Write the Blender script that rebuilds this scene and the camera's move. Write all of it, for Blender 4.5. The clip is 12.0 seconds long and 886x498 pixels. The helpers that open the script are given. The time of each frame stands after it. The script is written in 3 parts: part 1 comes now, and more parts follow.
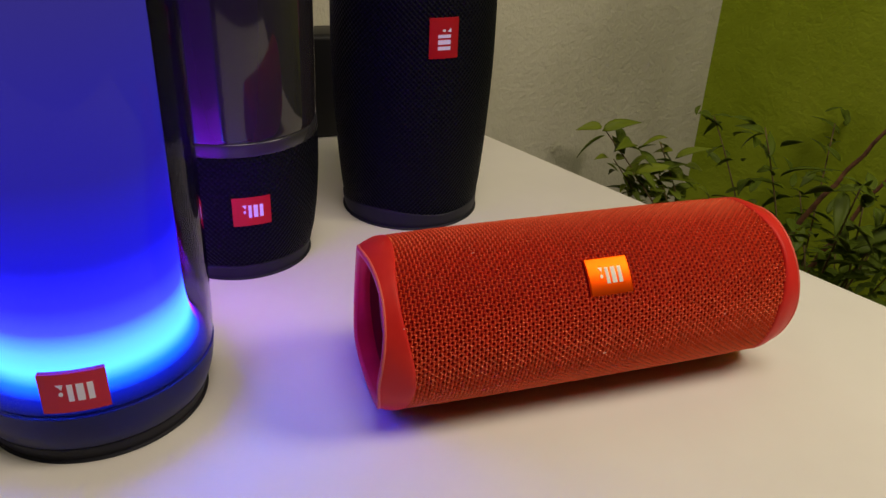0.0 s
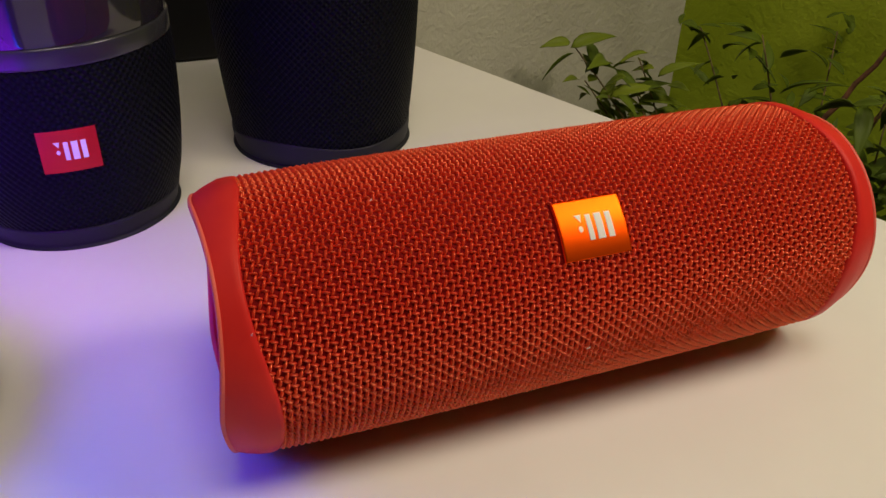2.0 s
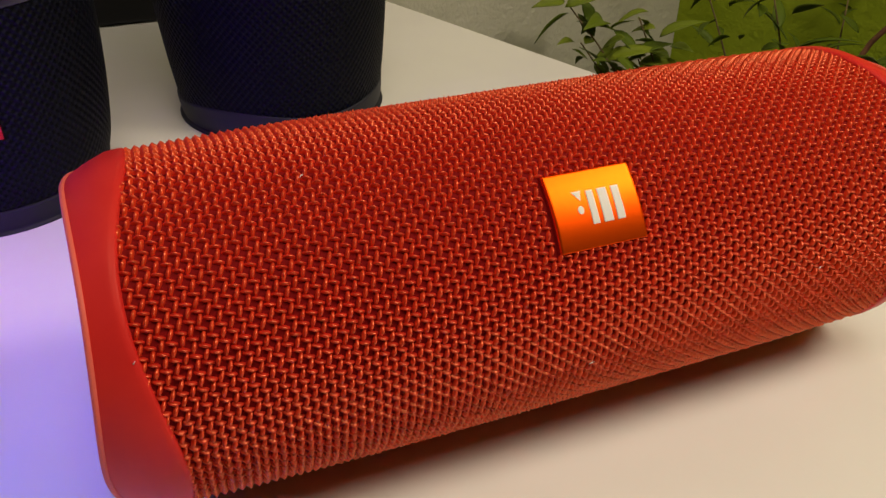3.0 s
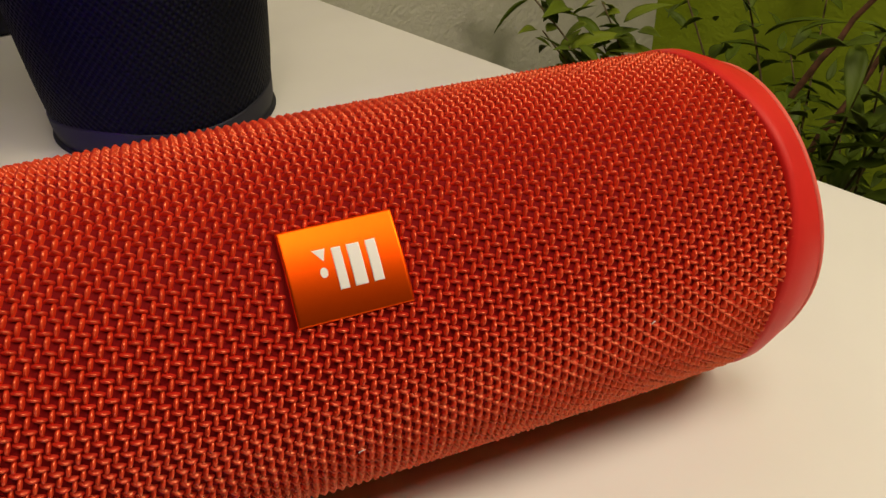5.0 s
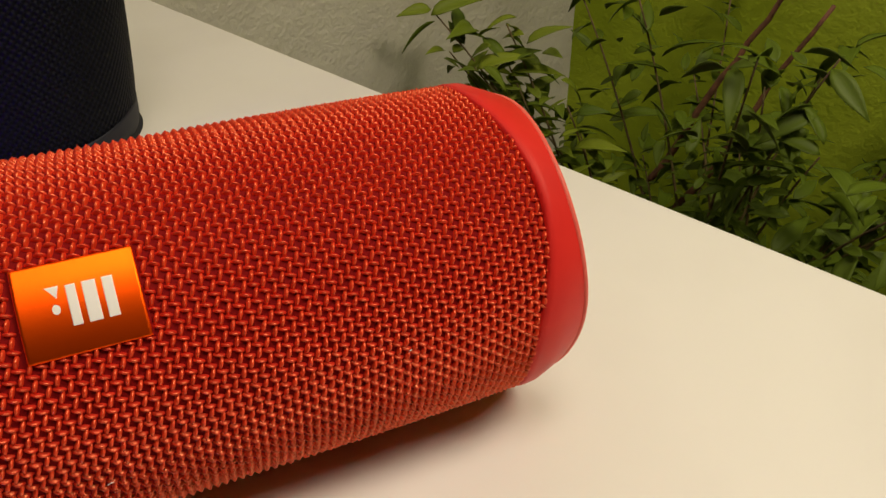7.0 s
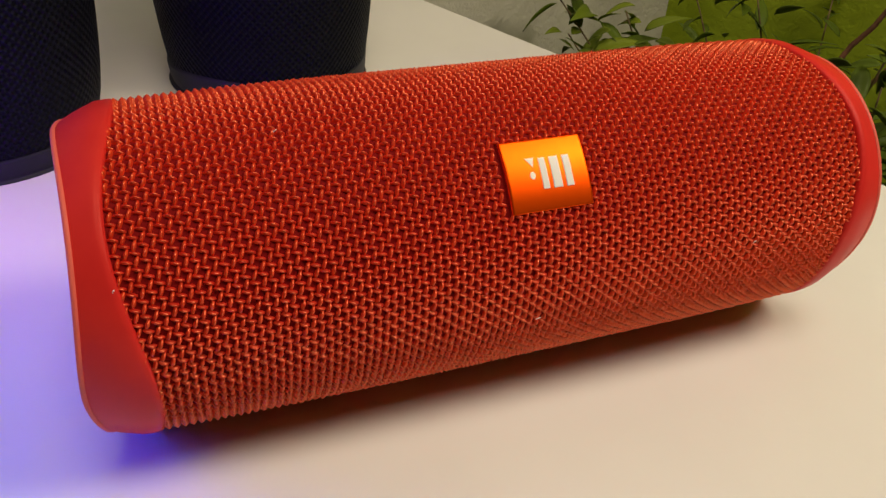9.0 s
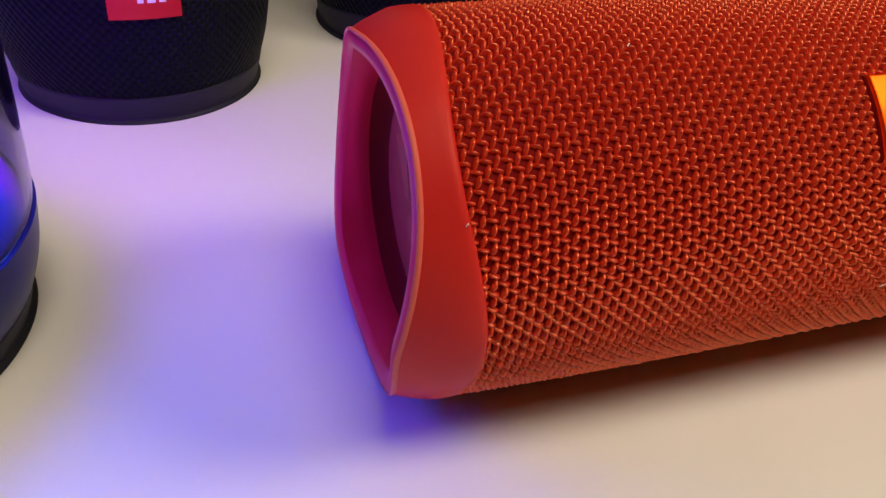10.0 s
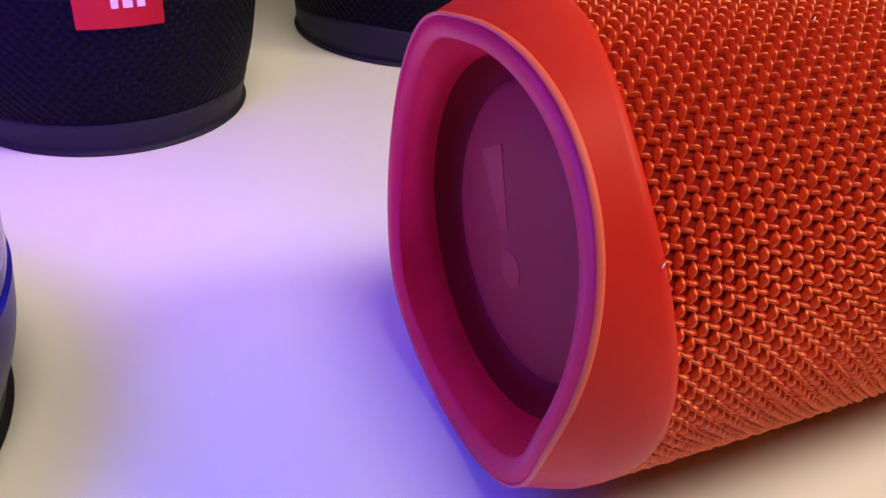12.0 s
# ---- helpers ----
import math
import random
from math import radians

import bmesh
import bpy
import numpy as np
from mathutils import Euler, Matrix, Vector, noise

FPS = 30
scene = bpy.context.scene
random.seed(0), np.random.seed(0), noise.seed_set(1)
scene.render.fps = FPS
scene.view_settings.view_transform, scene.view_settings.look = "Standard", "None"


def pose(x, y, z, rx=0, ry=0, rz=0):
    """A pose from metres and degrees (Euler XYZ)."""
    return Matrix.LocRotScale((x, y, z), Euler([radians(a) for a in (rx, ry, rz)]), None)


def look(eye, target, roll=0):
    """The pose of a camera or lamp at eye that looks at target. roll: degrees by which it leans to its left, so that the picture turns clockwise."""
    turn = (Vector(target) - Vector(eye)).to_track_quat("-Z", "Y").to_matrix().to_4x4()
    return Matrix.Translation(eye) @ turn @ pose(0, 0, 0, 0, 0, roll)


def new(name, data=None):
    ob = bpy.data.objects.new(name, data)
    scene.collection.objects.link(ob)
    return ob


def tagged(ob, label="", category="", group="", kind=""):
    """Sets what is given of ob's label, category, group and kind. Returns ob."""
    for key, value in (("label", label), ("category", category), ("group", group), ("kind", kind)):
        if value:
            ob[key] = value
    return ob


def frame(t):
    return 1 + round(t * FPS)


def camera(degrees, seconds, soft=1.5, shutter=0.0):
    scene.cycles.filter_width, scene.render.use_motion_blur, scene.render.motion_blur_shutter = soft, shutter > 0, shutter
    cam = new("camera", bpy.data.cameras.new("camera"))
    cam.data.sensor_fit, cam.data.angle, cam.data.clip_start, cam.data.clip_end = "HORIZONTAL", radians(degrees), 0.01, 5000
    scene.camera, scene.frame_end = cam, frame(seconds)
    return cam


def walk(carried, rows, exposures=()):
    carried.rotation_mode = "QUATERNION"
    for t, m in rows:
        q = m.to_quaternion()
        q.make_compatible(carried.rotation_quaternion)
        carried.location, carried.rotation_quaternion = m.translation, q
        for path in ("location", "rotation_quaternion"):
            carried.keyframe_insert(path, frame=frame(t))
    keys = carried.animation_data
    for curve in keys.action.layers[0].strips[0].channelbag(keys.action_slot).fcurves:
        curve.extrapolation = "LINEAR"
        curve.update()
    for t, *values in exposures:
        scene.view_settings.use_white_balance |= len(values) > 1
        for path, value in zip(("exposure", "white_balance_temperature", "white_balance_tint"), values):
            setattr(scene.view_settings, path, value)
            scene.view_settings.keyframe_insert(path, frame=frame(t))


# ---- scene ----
import itertools

# ---------------------------------------------------------------- camera
cam = camera(57.24, 12.0, soft=1.5)
PATH = [
    (0.0, pose(-0.1369, -0.2689, 0.2195, 61.91, -2.16, -17.76)),
    (0.5, pose(-0.1288, -0.2559, 0.2122, 61.09, -1.83, -18.21)),
    (1.0, pose(-0.1183, -0.2296, 0.1906, 60.24, -1.56, -18.96)),
    (1.5, pose(-0.1018, -0.2023, 0.1753, 59.29, -1.25, -19.68)),
    (2.0, pose(-0.0817, -0.1747, 0.1629, 58.08, -1.15, -20.63)),
    (2.5, pose(-0.0695, -0.1529, 0.1482, 57.11, -0.93, -21.21)),
    (4.5, pose(-0.0216, -0.1258, 0.1347, 54.91, 1.40, -20.65)),
    (5.0, pose(-0.0041, -0.1268, 0.1352, 55.25, 1.66, -20.90)),
    (5.5, pose(0.0103, -0.1277, 0.1360, 55.44, 1.66, -21.75)),
    (6.0, pose(0.0222, -0.1299, 0.1386, 55.48, 1.49, -22.51)),
    (6.5, pose(0.0303, -0.1344, 0.1387, 56.03, 1.24, -23.65)),
    (8.5, pose(-0.0255, -0.1618, 0.1451, 56.19, -2.12, -21.99)),
    (9.0, pose(-0.0597, -0.1539, 0.1425, 55.47, -3.07, -20.65)),
    (9.5, pose(-0.0847, -0.1395, 0.1324, 54.92, -4.06, -19.20)),
    (10.0, pose(-0.1078, -0.1192, 0.1188, 54.03, -4.50, -18.55)),
    (10.5, pose(-0.1127, -0.0993, 0.1107, 53.88, -5.15, -19.18)),
    (11.0, pose(-0.1130, -0.0869, 0.1008, 53.97, -4.28, -20.23)),
    (11.5, pose(-0.1127, -0.0815, 0.1044, 55.04, -4.25, -22.46)),
    (12.0, pose(-0.1214, -0.0830, 0.1006, 55.89, -4.53, -24.10)),
]
walk(cam, PATH, exposures=[(0.0, -0.33), (1.5, -0.33), (2.5, -0.18), (4.5, -0.03), (6.5, 0.0), (8.5, 0.02), (9.5, -0.12), (10.5, -0.05), (11.0, -0.12), (11.5, 0.12), (12.0, 0.27)])

# ---------------------------------------------------------------- world and lamp
world = bpy.data.worlds.new("room_air")
world.use_nodes = True
world.node_tree.nodes["Background"].inputs[0].default_value = (0.9, 0.8, 0.65, 1)
world.node_tree.nodes["Background"].inputs[1].default_value = 0.02
scene.world = world


def lamp(name, size, energy, colour, eye, target):
    data = bpy.data.lights.new(name, "AREA")
    data.shape, data.size, data.energy, data.color = "DISK", size, energy, colour
    new(name, data).matrix_world = look(eye, target)


# an unseen light added over the table's end, and the room's unseen ceiling lamp
lamp("right_side_light", 0.24, 2.8, (1.0, 0.85, 0.66), (0.40, -0.22, 0.57), (0.03, 0.0, 0.0))
lamp("ceiling_lamp_light", 0.60, 10.4, (1.0, 0.86, 0.69), (0.03, -0.42, 1.62), (0.0, 0.0, 0.0))


# ---------------------------------------------------------------- materials
def material(name, colour, rough=0.5, metal=0.0, spec=0.5):
    m = bpy.data.materials.new(name)
    m.use_nodes = True
    b = m.node_tree.nodes["Principled BSDF"]
    b.inputs["Base Color"].default_value = (*colour, 1)
    b.inputs["Roughness"].default_value = rough
    b.inputs["Metallic"].default_value = metal
    b.inputs["Specular IOR Level"].default_value = spec
    return m


def node(m, kind, **values):
    n = m.node_tree.nodes.new(kind)
    for key, value in values.items():
        n.inputs[key].default_value = value
    return n


def link(m, a, out, b, into):
    m.node_tree.links.new(a.outputs[out], b.inputs[into])


def bsdf(m):
    return m.node_tree.nodes["Principled BSDF"]


def coords(m, which="Object", scale=(1, 1, 1)):
    t = m.node_tree.nodes.new("ShaderNodeTexCoord")
    s = m.node_tree.nodes.new("ShaderNodeMapping")
    s.inputs["Scale"].default_value = scale
    link(m, t, which, s, "Vector")
    return s


def blotch(m, a, b, scale, detail=4, which="Object", stretch=(1, 1, 1), low=0.35, high=0.65):
    """Colour that wanders between a and b."""
    c = coords(m, which, stretch)
    n = node(m, "ShaderNodeTexNoise", Scale=scale, Detail=detail)
    link(m, c, "Vector", n, "Vector")
    r = m.node_tree.nodes.new("ShaderNodeValToRGB")
    r.color_ramp.elements[0].position, r.color_ramp.elements[1].position = low, high
    r.color_ramp.elements[0].color, r.color_ramp.elements[1].color = (*a, 1), (*b, 1)
    link(m, n, "Fac", r, "Fac")
    link(m, r, "Color", bsdf(m), "Base Color")
    return r


def grain(m, scale, strength, distance, detail=6, stretch=(1, 1, 1)):
    """Fine relief; chained onto any relief that is there."""
    c = coords(m, "Object", stretch)
    n = node(m, "ShaderNodeTexNoise", Scale=scale, Detail=detail)
    link(m, c, "Vector", n, "Vector")
    b = node(m, "ShaderNodeBump", Strength=strength, Distance=distance)
    link(m, n, "Fac", b, "Height")
    old = bsdf(m).inputs["Normal"].links
    if old:
        m.node_tree.links.new(old[0].from_socket, b.inputs["Normal"])
    link(m, b, "Normal", bsdf(m), "Normal")


def vary_rough(m, low, high, scale):
    c = coords(m)
    n = node(m, "ShaderNodeTexNoise", Scale=scale, Detail=5)
    link(m, c, "Vector", n, "Vector")
    r = node(m, "ShaderNodeMapRange")
    r.inputs["To Min"].default_value, r.inputs["To Max"].default_value = low, high
    link(m, n, "Fac", r, "Value")
    link(m, r, "Result", bsdf(m), "Roughness")


def island_tint(m, a, b):
    """Each yarn or leaf its own shade."""
    g = m.node_tree.nodes.new("ShaderNodeNewGeometry")
    r = m.node_tree.nodes.new("ShaderNodeValToRGB")
    r.color_ramp.elements[0].color, r.color_ramp.elements[1].color = (*a, 1), (*b, 1)
    link(m, g, "Random Per Island", r, "Fac")
    link(m, r, "Color", bsdf(m), "Base Color")


TABLE = material("white_laminate", (0.78, 0.76, 0.72), 0.42, spec=0.4)
blotch(TABLE, (0.74, 0.715, 0.675), (0.80, 0.78, 0.74), 9, 5)
grain(TABLE, 900, 0.05, 0.0004)
vary_rough(TABLE, 0.34, 0.5, 30)
LEG = material("white_metal_leg", (0.72, 0.72, 0.7), 0.4)

PLASTER = material("white_plaster", (0.60, 0.57, 0.52), 0.9, spec=0.2)
blotch(PLASTER, (0.57, 0.55, 0.45), (0.70, 0.68, 0.57), 7, 6)
grain(PLASTER, 120, 0.35, 0.004, 5)
grain(PLASTER, 340, 0.5, 0.0016, 4)
GREEN = material("green_plaster", (0.25, 0.33, 0.02), 0.9, spec=0.2)
blotch(GREEN, (0.25, 0.33, 0.012), (0.34, 0.43, 0.025), 8, 6)
grain(GREEN, 120, 0.4, 0.004, 5)
grain(GREEN, 340, 0.5, 0.0016, 4)
OTHER = material("brown_wall_paint", (0.16, 0.13, 0.10), 0.9, spec=0.2)
blotch(OTHER, (0.14, 0.115, 0.09), (0.18, 0.15, 0.115), 3, 4)
CEILING = material("ceiling_paint", (0.45, 0.43, 0.40), 0.95)
FLOOR = material("floor_boards", (0.16, 0.10, 0.06), 0.5)
blotch(FLOOR, (0.11, 0.065, 0.035), (0.22, 0.14, 0.08), 5, 6, stretch=(1, 9, 1))


def yarn(name, low, high, rough, sheen):
    m = material(name, high, rough, 0.0, 1.0)
    bsdf(m).inputs["Specular Tint"].default_value = (1.0, 0.37, 0.16, 1)
    island_tint(m, low, high)
    bsdf(m).inputs["IOR"].default_value = 2.1
    bsdf(m).inputs["Sheen Weight"].default_value = sheen
    bsdf(m).inputs["Sheen Roughness"].default_value = 0.4
    bsdf(m).inputs["Sheen Tint"].default_value = (1.0, 0.30, 0.14, 1)
    return m


# warp coloured brighter and more orange for the light its raised floats catch
WARP = yarn("highlit_red_warp_yarn", (0.66, 0.034, 0.011), (0.76, 0.050, 0.015), 0.39, 0.04)
WEFT = yarn("red_weft_yarn", (0.48, 0.010, 0.007), (0.57, 0.015, 0.009), 0.40, 0.04)
UNDER = material("red_under_fabric", (0.19, 0.004, 0.004), 0.8, spec=0.1)
SILICONE = material("red_rubber", (0.58, 0.016, 0.010), 0.45, spec=0.22)
bsdf(SILICONE).inputs["Specular Tint"].default_value = (1.0, 0.6, 0.5, 1)
blotch(SILICONE, (0.57, 0.019, 0.016), (0.65, 0.027, 0.021), 60, 4)
vary_rough(SILICONE, 0.36, 0.52, 90)
grain(SILICONE, 2600, 0.06, 0.0003, 3)
LIP = material("pale_red_rubber_lip", (0.70, 0.018, 0.048), 0.45, spec=0.15)
vary_rough(LIP, 0.3, 0.5, 140)
# opaque pale pink that paints the light passing through the rubber lip
BEAD = material("backlit_pink_rubber_edge", (0.72, 0.13, 0.095), 0.45, spec=0.15)
vary_rough(BEAD, 0.3, 0.5, 140)
CUP = material("deep_red_cup", (0.50, 0.007, 0.026), 0.6, spec=0.1)
blotch(CUP, (0.58, 0.007, 0.016), (0.66, 0.010, 0.022), 80, 3)
RADIATOR = material("metallic_plum_radiator", (0.30, 0.027, 0.020), 0.5, 0.0, 0.15)
grain(RADIATOR, 1800, 0.2, 0.0002, 2, (1, 8, 1))
# darker red than the cup, painting in the shade of the deep groove
SURROUND = material("groove_shaded_red_surround", (0.22, 0.004, 0.006), 0.6, spec=0.1)
RADMARK = material("raised_pink_mark", (0.38, 0.034, 0.026), 0.45, 0.0, 0.2)
ORANGE = material("orange_anodised", (0.95, 0.095, 0.003), 0.37, 1.0)
grain(ORANGE, 2500, 0.06, 0.0003, 4)
WHITE = material("white_print", (0.82, 0.80, 0.77), 0.5)
BADGE = material("red_badge", (0.52, 0.010, 0.015), 0.35, 0.25)
grain(BADGE, 2600, 0.1, 0.0003, 3)
RUBBER = material("black_rubber", (0.016, 0.016, 0.024), 0.55, spec=0.2)
vary_rough(RUBBER, 0.45, 0.65, 60)
# the blue here stands in for core glow bleeding into the lower body
NAVY = material("glow_tinted_dark_plastic", (0.010, 0.011, 0.085), 0.35, spec=0.2)
vary_rough(NAVY, 0.3, 0.42, 40)
BLACK = material("black_plastic", (0.008, 0.008, 0.010), 0.4, spec=0.2)
BAND = material("grey_band", (0.03, 0.03, 0.036), 0.25)


def weave_black(name, cell):
    m = material(name, (0.004, 0.004, 0.006), 0.55, spec=0.06)
    uv = m.node_tree.nodes.new("ShaderNodeTexCoord")
    sep = m.node_tree.nodes.new("ShaderNodeSeparateXYZ")
    link(m, uv, "UV", sep, "Vector")
    waves = []
    for axis in ("X", "Y"):
        k = m.node_tree.nodes.new("ShaderNodeMath")
        k.operation = "MULTIPLY"
        k.inputs[1].default_value = math.pi / cell
        link(m, sep, axis, k, 0)
        s = m.node_tree.nodes.new("ShaderNodeMath")
        s.operation = "SINE"
        link(m, k, "Value", s, 0)
        waves.append(s)
    p = m.node_tree.nodes.new("ShaderNodeMath")
    p.operation = "MULTIPLY"
    link(m, waves[0], "Value", p, 0)
    link(m, waves[1], "Value", p, 1)
    lift = m.node_tree.nodes.new("ShaderNodeMapRange")
    lift.inputs["From Min"].default_value = -1
    link(m, p, "Value", lift, "Value")
    b = node(m, "ShaderNodeBump", Strength=0.8, Distance=0.0011)
    link(m, lift, "Result", b, "Height")
    link(m, b, "Normal", bsdf(m), "Normal")
    # colour follows the relief: painted navy sheen on raised threads, darker hollows
    r = m.node_tree.nodes.new("ShaderNodeValToRGB")
    r.color_ramp.elements[0].color, r.color_ramp.elements[1].color = (0.0015, 0.0015, 0.002, 1), (0.0062, 0.0070, 0.0155, 1)
    link(m, lift, "Result", r, "Fac")
    link(m, r, "Color", bsdf(m), "Base Color")
    return m


BLACKWEAVE = weave_black("black_woven_fabric", 0.0015)

SHELL = material("clear_smoked_shell", (0.31, 0.31, 0.40), 0.0)
bsdf(SHELL).inputs["Transmission Weight"].default_value = 1.0
bsdf(SHELL).inputs["IOR"].default_value = 1.16
GLOSS = material("dark_glossy_shell", (0.020, 0.018, 0.022), 0.07, spec=0.5)
bsdf(GLOSS).inputs["Coat Weight"].default_value = 0.4
bsdf(GLOSS).inputs["Coat Roughness"].default_value = 0.02

GLOW = bpy.data.materials.new("blue_light_diffuser")
GLOW.use_nodes = True
GLOW.node_tree.nodes.clear()
glow_out = GLOW.node_tree.nodes.new("ShaderNodeOutputMaterial")
glow_em = GLOW.node_tree.nodes.new("ShaderNodeEmission")
glow_ramp = GLOW.node_tree.nodes.new("ShaderNodeValToRGB")
glow_map = GLOW.node_tree.nodes.new("ShaderNodeMapRange")
glow_sep = GLOW.node_tree.nodes.new("ShaderNodeSeparateXYZ")
glow_co = GLOW.node_tree.nodes.new("ShaderNodeTexCoord")
glow_map.inputs["From Max"].default_value = 0.2
link(GLOW, glow_co, "Object", glow_sep, "Vector")
link(GLOW, glow_sep, "Z", glow_map, "Value")
link(GLOW, glow_map, "Result", glow_ramp, "Fac")
link(GLOW, glow_ramp, "Color", glow_em, "Color")
link(GLOW, glow_em, "Emission", glow_out, "Surface")
glow_em.inputs["Strength"].default_value = 34.0
ramp = glow_ramp.color_ramp
ramp.elements[0].position, ramp.elements[0].color = 0.125, (0.0003, 0.0005, 0.010, 1)
# red in the topmost stops paints the haze of reflections on the shell
ramp.elements[1].position, ramp.elements[1].color = 1.0, (0.005, 0.0038, 0.014, 1)
for at, colour in ((0.145, (0.0003, 0.0016, 0.06)), (0.165, (0.002, 0.035, 0.6)), (0.19, (0.022, 0.125, 1.0)), (0.225, (0.020, 0.090, 1.0)), (0.27, (0.009, 0.012, 0.52)), (0.32, (0.004, 0.0035, 0.21)), (0.40, (0.0014, 0.0012, 0.075)), (0.55, (0.0022, 0.0016, 0.033))):
    e = ramp.elements.new(at)
    e.color = (*colour, 1)
# violet glow added on the side towards the red speaker to tint the table
violet = GLOW.node_tree.nodes.new("ShaderNodeValToRGB")
vr = violet.color_ramp
vr.elements[0].position, vr.elements[0].color = 0.125, (0.003, 0.0003, 0.010, 1)
vr.elements[1].position, vr.elements[1].color = 1.0, (0.004, 0.001, 0.012, 1)
for at, colour in ((0.15, (0.016, 0.001, 0.09)), (0.18, (0.24, 0.008, 0.76)), (0.31, (0.13, 0.005, 0.40)), (0.40, (0.03, 0.001, 0.09)), (0.55, (0.012, 0.001, 0.04))):
    e = vr.elements.new(at)
    e.color = (*colour, 1)
link(GLOW, glow_map, "Result", violet, "Fac")
side_map = GLOW.node_tree.nodes.new("ShaderNodeMapRange")
side_map.interpolation_type = "SMOOTHSTEP"
side_map.inputs["From Min"].default_value, side_map.inputs["From Max"].default_value = -0.0680, -0.0610
side_dot = GLOW.node_tree.nodes.new("ShaderNodeVectorMath")
side_dot.operation = "DOT_PRODUCT"
side_dot.inputs[1].default_value = (0.643, 0.766, 0)
link(GLOW, glow_co, "Object", side_dot, 0)
link(GLOW, side_dot, "Value", side_map, "Value")
glow_mix = GLOW.node_tree.nodes.new("ShaderNodeMixRGB")
link(GLOW, side_map, "Result", glow_mix, "Fac")
link(GLOW, glow_ramp, "Color", glow_mix, "Color1")
link(GLOW, violet, "Color", glow_mix, "Color2")
link(GLOW, glow_mix, "Color", glow_em, "Color")

LEAF = material("green_leaf", (0.05, 0.11, 0.02), 0.55, spec=0.25)
lg = LEAF.node_tree.nodes.new("ShaderNodeObjectInfo")
lr = LEAF.node_tree.nodes.new("ShaderNodeValToRGB")
lr.color_ramp.elements[0].color, lr.color_ramp.elements[1].color = (0.072, 0.115, 0.008, 1), (0.19, 0.24, 0.016, 1)
link(LEAF, lg, "Random", lr, "Fac")
link(LEAF, lr, "Color", bsdf(LEAF), "Base Color")
grain(LEAF, 300, 0.2, 0.001, 3)
TWIG = material("brown_twig", (0.10, 0.055, 0.03), 0.8)
blotch(TWIG, (0.09, 0.06, 0.025), (0.20, 0.14, 0.05), 120, 4)
BARK = material("red_brown_bark", (0.16, 0.07, 0.035), 0.75)
blotch(BARK, (0.11, 0.05, 0.025), (0.24, 0.10, 0.05), 140, 4)
POT = material("grey_clay_pot", (0.25, 0.22, 0.2), 0.75)
blotch(POT, (0.2, 0.17, 0.15), (0.3, 0.27, 0.24), 20, 5)
SOIL = material("dark_soil", (0.03, 0.02, 0.014), 0.95)
grain(SOIL, 160, 0.9, 0.006, 5)


# ---------------------------------------------------------------- mesh helpers
def thing(name, at, label, category, group=""):
    ob = new(name)
    ob.empty_display_size = 0.02
    ob.matrix_basis = Matrix.Translation(at)
    return tagged(ob, label, category, group)


def part(name, bm, mat, parent=None, label="", smooth=True):
    """Link a bmesh, given in world places, as one mesh object under a thing or a part."""
    me = bmesh_data(name, bm, mat, smooth)
    ob = new(name, me)
    if parent is not None:
        ob.parent = parent
        if parent.type == "EMPTY":
            ob.matrix_parent_inverse = parent.matrix_basis.inverted()
    return tagged(ob, label)


def bmesh_data(name, bm, mat, smooth=True):
    me = bpy.data.meshes.new(name)
    bm.normal_update()
    bm.to_mesh(me)
    bm.free()
    me.materials.append(mat)
    if smooth:
        me.polygons.foreach_set("use_smooth", [True] * len(me.polygons))
    return me


def box(lo, hi, bevel=0.0, seg=2):
    bm = bmesh.new()
    bmesh.ops.create_cube(bm, size=1)
    lo, hi = Vector(lo), Vector(hi)
    for v in bm.verts:
        v.co = Vector([(lo[i] + hi[i]) / 2 + v.co[i] * (hi[i] - lo[i]) for i in range(3)])
    if bevel:
        bmesh.ops.bevel(bm, geom=bm.edges[:], offset=bevel, segments=seg, affect="EDGES", profile=0.5)
    return bm


def sheet(nu, nv, fn, close_u=True, uv=None, bm=None):
    """A grid of fn(i / nu, j / nv); closed in u if asked. uv gives metres for the fabric."""
    bm = bm or bmesh.new()
    cols = nu if close_u else nu + 1
    vs = [[bm.verts.new(fn(i / nu, j / nv)) for j in range(nv + 1)] for i in range(cols)]
    layer = bm.loops.layers.uv.verify() if uv else None
    for i in range(nu):
        a, b = vs[i], vs[(i + 1) % cols]
        for j in range(nv):
            f = bm.faces.new((a[j], b[j], b[j + 1], a[j + 1]))
            if uv:
                for lp, (ii, jj) in zip(f.loops, ((i, j), (i + 1, j), (i + 1, j + 1), (i, j + 1))):
                    lp[layer].uv = uv(ii / nu, jj / nv)
    return bm


def turned(profile, axis, nu=96, uv=False):
    """An upright turned body from (radius, height) pairs."""
    lengths = [0.0]
    for (r0, z0), (r1, z1) in zip(profile, profile[1:]):
        lengths.append(lengths[-1] + math.hypot(r1 - r0, z1 - z0))
    n = len(profile) - 1

    def at(u, v):
        r, z = profile[round(v * n)]
        a = 2 * math.pi * u
        return Vector((axis[0] + r * math.cos(a), axis[1] + r * math.sin(a), z))

    r_mean = max(r for r, z in profile)
    lay = (lambda u, v: (u * 2 * math.pi * r_mean, lengths[round(v * n)])) if uv else None
    bm = sheet(nu, n, at, True, lay)
    bmesh.ops.remove_doubles(bm, verts=bm.verts[:], dist=1e-6)
    return bm


